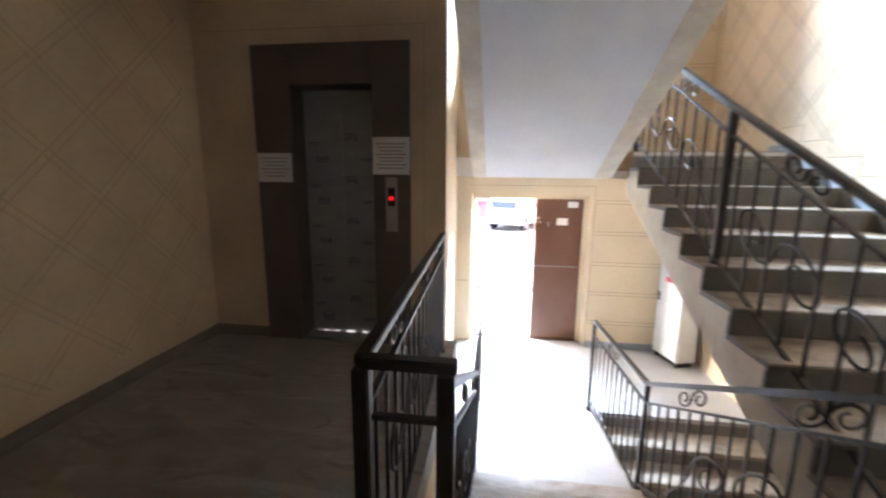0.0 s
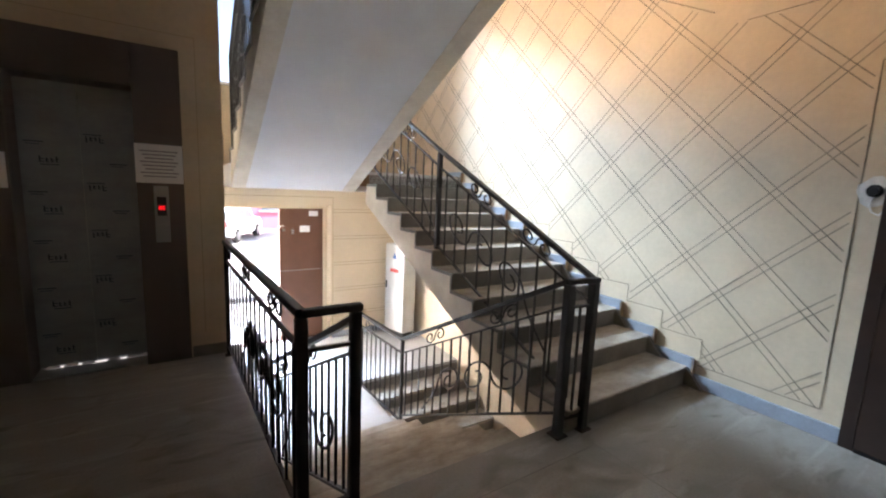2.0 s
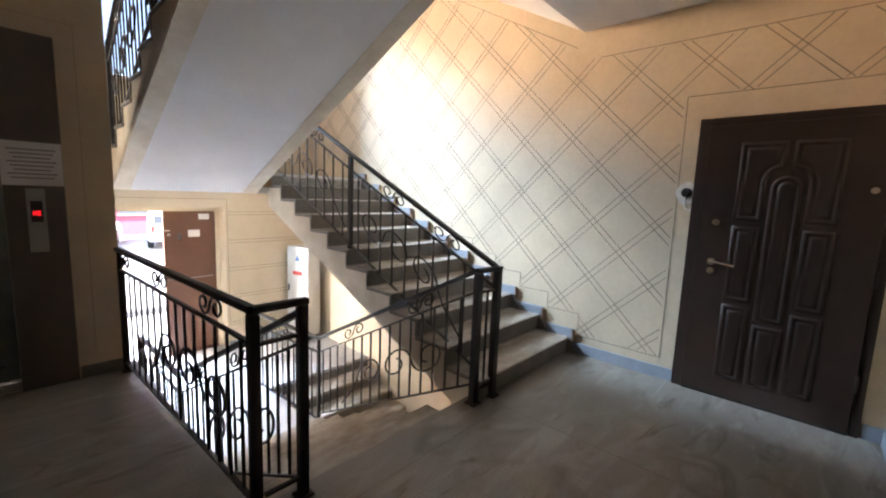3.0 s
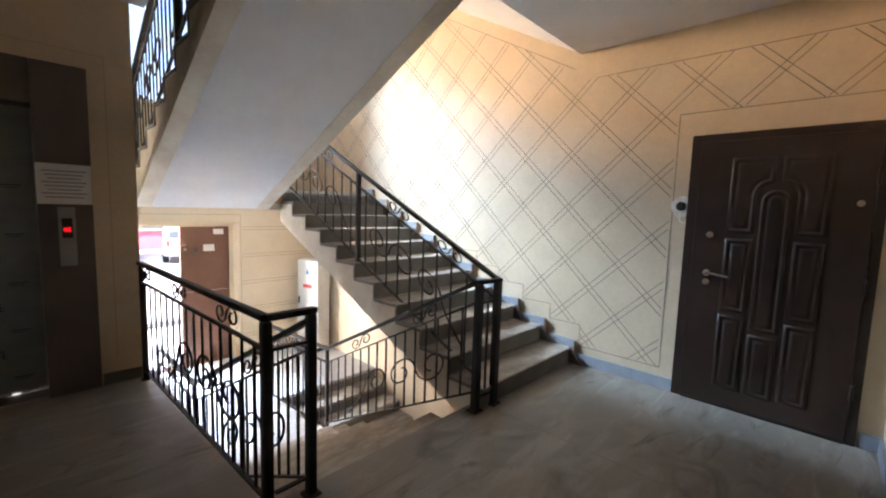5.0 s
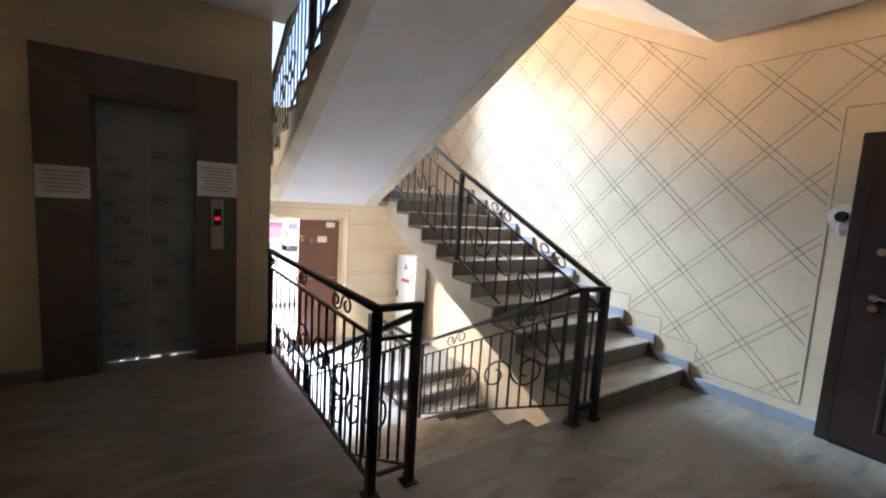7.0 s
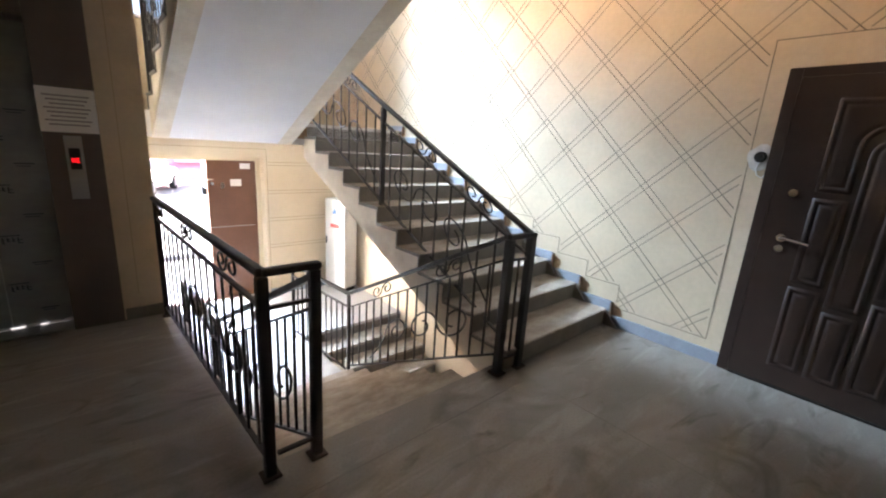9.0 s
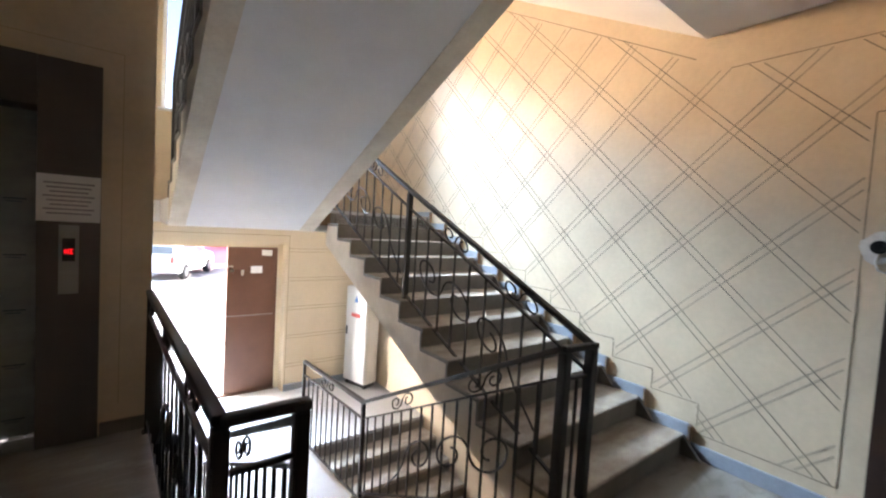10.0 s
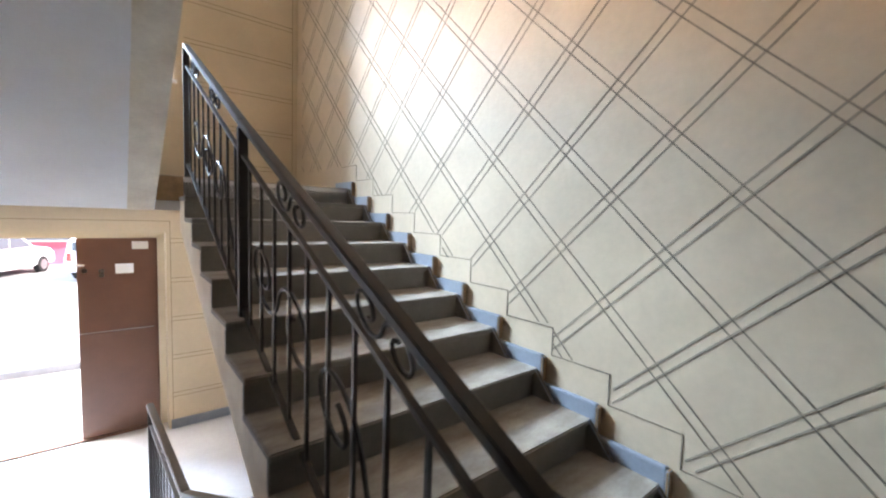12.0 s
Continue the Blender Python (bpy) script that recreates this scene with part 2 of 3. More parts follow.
# ---- the large structure ----
XL, XR, XS, XH = -2.30, 2.73, -0.29, -0.46      # left wall, stair wall, shaft corner, hall side wall
YE, YB, YS = 2.19, 4.75, -2.12       # lift wall, street wall, wall behind
ZH, ZM, ZU, TOP = -1.01, 1.617, 3.234, 6.2
RISE, TREADL, Y1 = 0.147, 0.325, -0.04
XF0, XG0, XG1 = 1.33, -0.145, 1.17    # flight up: left side; upper flight: sides
DX0, DX1 = -0.20, 1.18               # short flight down to the hall

structure("wall_right", "tall cream stair wall with painted diamond lines", [
    (XR, XR + 0.25, YS - 0.25, YB + 0.25, -3.2, TOP)], CREAM)
structure("wall_left", "dark cream plastered wall beside the lift", [(XL - 0.2, XL, YS - 0.25, YE + 0.2, -0.3, TOP)], CREAM)
structure("wall_south", "plain cream wall behind the landing", [(XL - 0.2, XR, YS - 0.25, YS, -0.3, TOP)], CREAM)
structure("wall_lift", "cream wall round the lift portal", [
    (XL, -1.62, YE, YE + 0.14, 0, TOP), (-0.75, XS, YE, YE + 0.14, 0, TOP), (-1.62, -0.75, YE, YE + 0.14, 2.15, TOP)], CREAM)
structure("wall_shaft", "cream side wall of the lift shaft", [
    (XH - 0.2, XH, YE + 0.14, YB + 0.3, -1.3, TOP), (XS - 0.2, XS, -0.2, YE + 0.14, -1.3, -0.19)], CREAM2)
structure("wall_shaft_inner", "dark inner back wall of the lift shaft", [(XL - 0.2, XH - 0.2, YE + 0.6, YE + 0.75, -0.3, TOP)], CREAM)
structure("wall_back", "cream street wall with horizontal grooves", [
    (1.36, XR, YB, YB + 0.3, -3.2, 1.6), (WIN_X1, XR, YB, YB + 0.3, 1.6, TOP), (XH, 1.36, YB, YB + 0.3, 1.13, 1.6), (XH, WIN_X1, YB, YB + 0.3, 1.6, WIN_Z0), (XH, WIN_X1, YB, YB + 0.3, WIN_Z1, TOP),
    (XH, WIN_X0, YB, YB + 0.3, WIN_Z0, WIN_Z1),
    (XH, -0.24, YB, YB + 0.3, ZH, 1.13)], CREAM2)
structure("landing_floor", "worn grey screed landing floor with pale scuffs", [
    (XL, XS + 0.09, YS, YE + 0.14, -0.18, 0), (XL, XH - 0.2, YE + 0.14, YE + 0.6, -0.18, 0), (XS + 0.09, XR, YS, 0.06, -0.18, 0)], FLOOR, "floor")
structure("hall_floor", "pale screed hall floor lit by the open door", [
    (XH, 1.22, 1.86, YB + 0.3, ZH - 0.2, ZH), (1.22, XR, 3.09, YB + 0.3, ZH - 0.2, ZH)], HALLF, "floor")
structure("basement_floor", "dim concrete basement floor", [(XS, XR, -1.5, 3.1, -3.0, -2.8)], FLOOR, "floor")
structure("basement_wall", "plain basement wall under the landing", [(XS, XR, -1.6, -1.4, -3.0, -0.18), (1.10, 1.20, -1.4, 1.86, -3.0, -1.05), (1.10, 1.20, 1.86, 3.09, -3.0, ZH - 0.2)], CREAM2, "wall")
structure("ceiling", "whitewashed ceiling over the landing", [(XL, XR, YS, 0.05, 2.90, ZU - 0.004), (XL, XS + 0.09, 0.05, YE, 2.90, ZU - 0.004)], WHITE)
# unseen lid, added to keep open sky out of the stairwell
structure("roof_ceiling", "unseen white lid closing off the top of the stairwell", [(XL - 0.2, XR + 0.25, YS - 0.25, YB + 0.3, TOP, TOP + 0.2)], WHITE, "ceiling")
structure("mid_landing", "whitewashed half landing slab with grey screed", [(XG0, XR, 3.21, YB, 1.37, ZM), (XH, XG0, 4.55, YB, 1.37, ZM)], WHITE, "landing")


def soffit3(bm):
    prism(bm, [(0.05, 2.905), (3.2, 4.6), (3.2, 4.85), (0.05, 3.23)], "x", XF0 - 0.05, XR)


made("upper_flight_soffit", soffit3, WHITE, label="white underside of the next flight up", category="stairs", kind="structure")


def flight(name, label, n, y0, z0, sgn, x0, x1, waist0, waist1):
    """A flight of n risers from z0; sgn gives its way along y. waist: (y, z) ends of the underside."""
    e = tagged(new(name), label=label, category="stairs", kind="structure")

    def body(bm):
        pts = [(y0, z0 + 0.0)]
        for k in range(1, n + 1):
            y = y0 + sgn * TREADL * (k - 1)
            pts += [(y + sgn * 0.024, z0 + RISE * (k - 1) - (0.03 if k > 1 else 0)), (y + sgn * 0.024, z0 + RISE * k - 0.03)]
        pts = pts[1:] + [waist1, waist0]
        prism(bm, pts, "x", x0, x1, 0)
    b = made("body", body, OFFWHITE, e, label="cream painted side and white underside")
    b.data.materials.append(WHITE)
    for f in b.data.polygons:
        if f.normal.z < -0.5:
            f.material_index = 1
    bm = bmesh.new()
    a, t = (0, sgn * (TREADL + 0.02))
    lo, hi = min(a, t), max(a, t)
    box(bm, x0 - 0.012, x1 + 0.012, lo - (0.012 if sgn > 0 else 0), hi + (0.012 if sgn < 0 else 0), -0.03, 0, 0)
    me_t = mesh_of(bm, "tread", [TREAD, RISER], 0.006)
    for f in me_t.polygons:
        f.material_index = 0 if f.normal.z > 0.5 else 1
    bm = bmesh.new()
    box(bm, x0 - 0.010, x1 + 0.010, min(0, sgn * 0.022), max(0, sgn * 0.022), -RISE, -0.031, 0)
    me_r = mesh_of(bm, "riser", RISER, 0.003)
    for k in range(1, n + 1):
        y = y0 + sgn * TREADL * (k - 1)
        for nm, me in (("tread", me_t), ("riser", me_r)):
            if nm == "tread" and k == n:
                continue
            o = new(nm, me)
            o.location = (0, y, z0 + RISE * k)
            o.parent = e
    return e


flight("stair_flight_up", "concrete stairs with dark grey risers and worn treads", 11, Y1, 0.0, 1, XF0, XR, (-0.04, -0.23), (3.235, 1.23))
flight("stair_flight_upper", "upper concrete stairs with whitewashed underside", 11, 3.21, ZM, -1, XG0, XG1, (3.21, 1.37), (-0.04, 2.905))


def edge_strips(bm):
    for x0, x1 in ((XG1 - 0.155, XG1), (XG0, XG0 + 0.13)):
        prism(bm, [(3.20, 1.371), (-0.03, 2.901), (-0.03, 2.896), (3.20, 1.366)], "x", x0, x1)


made("soffit_edge_strips", edge_strips, OFFWHITE, label="cream painted edge strips under the upper stairs", category="trim", kind="structure")
structure("landing_nosing", "dark end of the half landing between the flights", [(XG1 + 0.001, XF0 + 0.02, 3.185, 3.209, 1.44, ZM)], WORN, "landing")
structure("mid_landing_screed", "grey screed topping of the half landing", [(XG0, XR, 3.20, YB, ZM, ZM + 0.006), (XH, XG0, 4.55, YB, ZM, ZM + 0.006)], TREAD, "floor")


def steps_down(name, label, n, y0, z0, tread, x0, x1, rise, sgn, thick, low):
    """Steps that go down from z0 along y."""
    e = tagged(new(name), label=label, category="stairs", kind="structure")
    for k in range(1, n):
        y = y0 + sgn * tread * (k - 1)
        z = z0 - rise * k

        def one(bm):
            box(bm, x0, x1, min(y, y + sgn * (tread + 0.01)), max(y, y + sgn * (tread + 0.01)), z - 0.04, z, 0)

        def face(bm):
            box(bm, x0 + 0.004, x1 - 0.004, y - 0.012, y + 0.012, z + 0.0005, z + rise - 0.0405, 0)
        made("tread", one, thick, e, 0.006)
        made("riser", face, low, e, 0.002)

    def body(bm):
        pts = []
        for k in range(1, n):
            y = y0 + sgn * tread * (k - 1)
            z = z0 - rise * k - 0.042
            pts += [(y, z), (y + sgn * tread, z)]
        ye = y0 + sgn * tread * (n - 1)
        prism(bm, pts + [(ye, z0 - rise * n - 0.1), (ye - sgn * 0.2, z0 - rise * n - 0.1), (y0 - sgn * 0.0, z0 - rise - 0.25)], "x", x0 + 0.006, x1 - 0.006)
    made("body", body, OFFWHITE, e)
    return e


steps_down("stair_flight_down", "short worn concrete stairs down to the hall", 7, 0.06, 0.0, 0.30, DX0 + 0.01, DX1 + 0.04, 0.1443, 1, TREAD, TREAD)
steps_down("basement_stairs", "dark concrete stairs down to the basement", 12, 3.09, ZH, 0.29, 1.24, XR, 0.15, -1, TREAD, RISER)
structure("landing_edge", "raw concrete edge of the landing slab", [(XS + 0.09, XR, 0.061, 0.075, -0.18, -0.045)], OFFWHITE, "landing")


structure("floor_joints", "thin dark joints between screed bays", [(XS + 0.1, 1.388, -0.203, -0.198, -0.001, 0.0012), (1.388, 1.393, YS, -0.10, -0.001, 0.0012)], RISER, "floor")


# skirting up the stair wall, one block to a step
skirt = tagged(new("stair_skirting"), label="blue-grey stepped skirting with worn brown ends", category="skirting", kind="structure")


def skirt_block(bm):
    box(bm, XR - 0.035, XR - 0.001, 0.0, TREADL + 0.025, -0.072, 0.076, 0)
    box(bm, XR - 0.039, XR - 0.001, -0.016, -0.0005, -0.062, 0.070, 1)
    # raking foot between the block and the tread below
    prism(bm, [(0.058, -0.001), (0.058, -RISE + 0.001), (-0.115, -RISE + 0.001), (-0.09, -RISE + 0.02), (0.02, -0.001)], "x", XR - 0.06, XR - 0.0355, 2)


_bm = bmesh.new()
skirt_block(_bm)
me_sk = mesh_of(_bm, "block", [SKIRT, WORN, RISER], 0.004)
for k in range(1, 12):
    o = new("block", me_sk)
    o.location = (0, Y1 - 0.03 + TREADL * (k - 1), RISE * k)
    o.parent = skirt
structure("baseboard", "blue-grey painted baseboard along the landing", [
    (XR - 0.022, XR - 0.001, -0.93, Y1 - 0.04, 0.001, 0.10), (XR - 0.022, XR - 0.001, YS, -2.01, 0.001, 0.10), (XL, XR - 0.03, YS, YS + 0.02, 0.001, 0.10),
    (1.38, XR, YB - 0.02, YB - 0.001, ZH + 0.001, ZH + 0.10)], SKIRT, bevel=0.003)


structure("baseboard_lift", "low brown-grey baseboard round the dim lift corner", [
    (XL, XL + 0.02, YS + 0.03, YE, 0.001, 0.09), (XL + 0.02, -1.81, YE - 0.02, YE - 0.001, 0.001, 0.09), (-0.55, XS, YE - 0.02, YE - 0.001, 0.001, 0.09)], RISER, "baseboard", bevel=0.003)


# ---- painted diamond lines on the stair wall ----
def low_border(y):
    if y < Y1 - 0.05:
        return 0.17
    k = int((y - Y1 + 0.07) / TREADL) + 1
    return RISE * min(k, 11) + 0.23


def high_border(y):
    return 2.66 if y < -0.10 else min(2.72 + 0.55 * (y + 0.0), 5.6)


def inside(y, z):
    if y > 4.6 or y < -2.05 or z < low_border(y) or z > high_border(y):
        return False
    return y > -0.82 or z > 2.24


def lattice(bm, keep, x, out, lines, w, y0, y1):
    """Thin strips along lines z = a + b y, cut where keep is false."""
    for a, b in lines:
        run = None
        n = int((y1 - y0) / 0.02)
        for i in range(n + 2):
            y = y0 + 0.02 * i
            ok = i <= n and keep(y, a + b * y)
            if ok and run is None:
                run = y
            if not ok and run is not None:
                ye = y - 0.02
                if ye - run > 0.03:
                    c = math.hypot(1, b)
                    dy, dz = -b / c * w / 2, 1 / c * w / 2
                    prism(bm, [(run - dy, a + b * run - dz), (ye - dy, a + b * ye - dz), (ye + dy, a + b * ye + dz), (run + dy, a + b * run + dz)], "x", x, x + out)
                run = None


def slanted(first, rise, step):
    return [(first + step * i + d * 1.3, rise) for i in range(-14, 26) for d in (-GAP / 2, GAP / 2)]


def stair_lines(bm):
    lattice(bm, inside, XR - 0.0025, 0.003, slanted(A_UP, B_UP, STEP_UP), LW, -2.0, 4.6)
    # border
    x0, x1 = XR - 0.0025, XR + 0.0005
    box(bm, x0, x1, -0.824, -0.818, 0.17, 2.24)
    box(bm, x0, x1, -0.82, Y1 - 0.05, 0.167, 0.173)
    for k in range(1, 12):
        y, z = Y1 - 0.07 + TREADL * (k - 1), RISE * k + 0.23
        box(bm, x0, x1, y - 0.003, y + 0.003, z - RISE, z)
        box(bm, x0, x1, y, y + TREADL, z - 0.003, z + 0.003)
    prism(bm, [(0.1, 2.772), (3.5, 4.642), (3.5, 4.65), (0.1, 2.78)], "x", x0, x1)
    box(bm, x0, x1, -2.0, -0.12, 2.657, 2.663)
    box(bm, x0, x1, -2.0, -0.82, 2.237, 2.243)


made("wall_lines_right", stair_lines, LINE, label="double dark lines slanting across the stair wall", category="wall lines", kind="stuff")
made("wall_lines_worn", lambda bm: lattice(bm, inside, XR - 0.0019, 0.0024, slanted(A_DN, B_DN, STEP_DN), LW * 1.3, -2.0, 4.6), SOFT, label="softer worn double lines crossing the dark ones", category="wall lines", kind="stuff")


def left_lines(bm):
    ls = []
    for i in range(-12, 22):
        for d in (-0.03, 0.03):
            ls += [(STEP_UP * i + d, B_UP), (STEP_DN * i + d, B_DN)]
    lattice(bm, lambda y, z: 0.2 < z < 2.7 and -2 < y < 2.05, XL - 0.0005, 0.0025, ls, 0.006, -2.0, 2.05)


made("wall_lines_left", left_lines, FAINT, label="faint double diamond lines on plaster", category="wall lines", kind="stuff")


def back_lines(bm):
    z = -0.66
    while z < 5.6:
        for d in (0, 0.045):
            x0 = 1.40 if z < 1.1 else (WIN_X1 + 0.1)
            if not 1.3 < z < 1.65:
                box(bm, x0, XR - 0.06, YB - 0.0025, YB + 0.0005, z + d, z + d + 0.006)
        z += GROOVE
    box(bm, XH + 0.01, -0.29, YB - 0.004, YB + 0.0005, -0.11, -0.097)
    box(bm, 1.395, 1.401, YB - 0.0025, YB + 0.0005, ZH + 0.1, 1.25)
    box(bm, XR - 0.063, XR - 0.057, YB - 0.0025, YB + 0.0005, ZM + 0.1, 5.6)
    box(bm, XS + 0.02, 1.401, YB - 0.0025, YB + 0.0005, 1.25, 1.256)


made("wall_lines_back", back_lines, LINE2, label="pairs of horizontal grooves in cream wall", category="wall lines", kind="stuff")


def lift_lines(bm):
    x0 = -0.46
    box(bm, XL + 0.1, x0, YE - 0.0025, YE + 0.0005, 2.46, 2.466)
    box(bm, x0, x0 + 0.006, YE - 0.0025, YE + 0.0005, 0.2, 2.466)


made("wall_lines_lift", lift_lines, FAINT, label="thin border groove round the lift portal", category="wall lines", kind="stuff")


# ---- lift ----
def lift_portal():
    e = tagged(new("lift_portal"), label="taupe lift portal with a closed film-covered steel door", category="lift door", kind="structure")

    def casing(bm):
        box(bm, -1.805, -1.50, YE - 0.025, YE - 0.001, 0.001, 2.35)
        box(bm, -0.85, -0.56, YE - 0.025, YE - 0.001, 0.001, 2.35)
        box(bm, -1.499, -0.851, YE - 0.025, YE - 0.001, 2.06, 2.35)
        box(bm, -1.55, -1.50, YE, YE + 0.25, 0.001, 2.10)
        box(bm, -0.85, -0.80, YE, YE + 0.25, 0.001, 2.10)
        box(bm, -1.499, -0.851, YE, YE + 0.25, 2.06, 2.12)
    made("casing", casing, TAUPE, e, 0.003)
    for x0, x1 in ((-1.498, -1.178), (-1.174, -0.852)):
        made("door_leaf", boxes((x0, x1, YE + 0.19, YE + 0.23, 0.012, 2.055)), FILM, e, 0.003)
    made("sill", boxes((-1.499, -0.851, YE + 0.0, YE + 0.26, 0.001, 0.010)), STEEL, e)

    def prints(bm):
        y0, y1 = YE + 0.1885, YE + 0.1895

        def mark(x, z, flipped):
            widths = (0.026, 0.016, 0.018, 0.014)
            u = 0.0
            for i, w in enumerate(widths):
                h = 0.042 if i in (0, 3) else 0.030
                a = x + u if not flipped else x + 0.115 - u - w
                lo = z if not flipped else z + 0.042 - h
                box(bm, a, a + 0.008, y0, y1, lo, lo + h)
                box(bm, a + 0.008, a + w, y0, y1, lo, lo + 0.007)
                box(bm, a + 0.008, a + w, y0, y1, lo + h * 0.5, lo + h * 0.5 + 0.006)
                u += w + 0.009
            box(bm, x + 0.005, x + 0.105, y0, y1, z - 0.018 if not flipped else z + 0.052, z - 0.012 if not flipped else z + 0.058)
        for r in range(5):
            z = 1.50 - 0.345 * r + 0.16
            mark(-1.16, z, True)
            mark(-1.40, z - 0.155, False)
            for x in (-1.47, -1.02):
                box(bm, x, x + 0.10, y0, y1, z - (0.02 if x < -1.2 else 0.15), z - (0.013 if x < -1.2 else 0.143))
                box(bm, x + 0.01, x + 0.08, y0, y1, z - (0.036 if x < -1.2 else 0.166), z - (0.031 if x < -1.2 else 0.161))
    made("film_print", prints, PRINT, e, label="faded blue print on protective film")

    # white slivers stand in for the bright line of light at the door foot
    def slivers(bm):
        for i, x in enumerate((-1.47, -1.37, -1.27, -1.12, -1.0, -0.92)):
            prism(bm, [(x, 0.012), (x + 0.085, 0.012), (x + 0.075, 0.022 + 0.006 * (i % 2)), (x + 0.02, 0.028)], "y", YE + 0.17, YE + 0.186)
    made("door_foot_slivers", slivers, PAPER, e, label="ragged white slivers for the bright line at the door foot")
    # emissive strips paint the same line of light; no lamp behind them
    made("glow_strips", boxes((-1.46, -1.10, YE + 0.178, YE + 0.184, 0.0105, 0.017), (-1.06, -0.87, YE + 0.178, YE + 0.184, 0.0105, 0.016)), LINEGLOW, e, label="thin glowing strips for the bright line under the door")
    return e


lift_portal()


def notice(name, label, x0, x1, z0, z1, rows, y):
    e = made(name, boxes((x0, x1, y - 0.002, y, z0, z1)), PAPER, label=label, category="notice", group="notices on the lift")

    def text(bm):
        w, h = x1 - x0, z1 - z0
        for r in range(rows):
            z = z1 - h * (0.16 + 0.74 * r / rows)
            s = 0.10 + 0.10 * ((r * 7) % 3) / 2
            box(bm, x0 + w * s, x1 - w * s, y - 0.0032, y - 0.0022, z - h * 0.035, z)
    made("text_lines", text, INK, e)


notice("notice", "white paper notice taped on the lift portal", -0.852, -0.562, 1.39, 1.67, 8, YE - 0.026)
notice("notice", "white paper notice taped beside the lift door", -1.80, -1.51, 1.325, 1.55, 6, YE - 0.026)


def call_panel():
    e = made("call_panel", boxes((-0.752, -0.66, YE - 0.034, YE - 0.026, 0.95, 1.37)), STEEL, None, 0.002, label="steel lift call panel with a red display", category="lift button")
    made("display", boxes((-0.735, -0.677, YE - 0.038, YE - 0.034, 1.15, 1.29)), BLACK, e)

    def digit(bm):
        y0, y1 = YE - 0.0405, YE - 0.0385
        for x0, x1, z0, z1 in ((-0.725, -0.719, 1.195, 1.225), (-0.712, -0.706, 1.195, 1.225), (-0.725, -0.706, 1.207, 1.213), (-0.699, -0.693, 1.195, 1.225), (-0.699, -0.686, 1.195, 1.201), (-0.699, -0.686, 1.219, 1.225)):
            box(bm, x0, x1, y0, y1, z0, z1)
    made("digits", digit, REDLED, e, label="glowing red digits")
    made("button", lambda bm: disc(bm, (-0.706, YE - 0.038, 1.05), (0, 1, 0), 0.014, 0.005), STEEL, e)


call_panel()


# ---- railings ----
def half_curve(r, r1, turns=1.22, n=30):
    """A spiral that starts at 0, 0 going up and winds round (-r, 0)."""
    out = []
    for i in range(n + 1):
        k = i / n
        a, q = 2 * math.pi * turns * k, r + (r1 - r) * k ** 0.8
        out.append((-r + q * math.cos(a), q * math.sin(a)))
    return out


def ess_curve(r, r1):
    """Two spirals joined into an S lying on its side."""
    h = half_curve(r, r1)
    return h[::-1] + [(-u, -v) for u, v in h[1:]]


def rail_run(e, p, q, bal0=0.06, step=0.112, hearts=(), esses=(), low=0.83, mid=0.145, flip=False):
    """Top rail from p to q with a second and a bottom rail, balusters and scrolls, all sheared along the slope."""
    p, q = Vector(p), Vector(q)
    flat = Vector((q.x - p.x, q.y - p.y, 0))
    L = flat.length
    way, slope = flat / L, (q.z - p.z) / L

    def at(s, h):
        return p + way * s + Vector((0, 0, slope * s + h))

    made("top_rail", lambda bm: bar(bm, at(0, 0), at(L, 0), 0.042, 0.030), IRON, e, 0.004)
    made("second_rail", lambda bm: bar(bm, at(0, -mid), at(L, -mid), 0.020, 0.014), IRON, e)
    made("bottom_rail", lambda bm: bar(bm, at(0, -low), at(L, -low), 0.022, 0.014), IRON, e)
    bm = bmesh.new()
    box(bm, -0.006, 0.006, -0.006, 0.006, -(low - 0.0075), -(mid + 0.0075))
    me = mesh_of(bm, "baluster", IRON)
    s = bal0
    while s < L - 0.03:
        o = new("baluster", me)
        o.location = at(s, 0)
        o.parent = e
        s += step
    for c in hearts:
        made("scroll", lambda bm: tube(bm, [at(c + u * 1.25, -mid / 2 + v) for u, v in ess_curve(0.060, 0.020)], 0.0065, 5), IRON, e)
    k = -1 if flip else 1
    for c in esses:
        made("scroll", lambda bm: tube(bm, [at(c + k * u * 1.22, -0.50 + v) for u, v in ess_curve(0.145, 0.046)], 0.008, 5), IRON, e)
        tail = [(0.20, -0.24), (0.13, -0.18), (0.06, -0.12), (0.015, -0.05)]
        made("scroll", lambda bm: tube(bm, [at(c + k * (-0.66 - u * 1.2), -0.50 + v) for u, v in tail + half_curve(0.135, 0.042)], 0.008, 5), IRON, e)


def post(e, x, y, z0, z1, w=0.05, plate=True):
    made("post", boxes((x - w / 2, x + w / 2, y - w / 2, y + w / 2, z0, z1)), IRON, e, 0.004)
    if plate:
        made("base_plate", boxes((x - w * 0.9, x + w * 0.9, y - w * 0.9, y + w * 0.9, z0, z0 + 0.012)), RUST, e, 0.003)


RH = 0.94
r1 = tagged(new("landing_railing"), label="dark wrought-iron railing with scrolls at the landing edge", category="railing", group="stair railings")
post(r1, -0.215, -0.01, 0.0, RH - 0.016, 0.044)
post(r1, -0.30, 2.10, 0.0, RH - 0.016, 0.032)
rail_run(r1, (-0.215, -0.01, RH), (-0.30, 2.165, RH), 0.12, 0.136, (0.44, 1.20, 2.0), (0.60,), 0.86, flip=True)
r2 = tagged(new("hall_stair_railing"), label="dark wrought-iron railing down the short stairs", category="railing", group="stair railings")
post(r2, 0.0, -0.01, 0.0, RH - 0.016, 0.044)
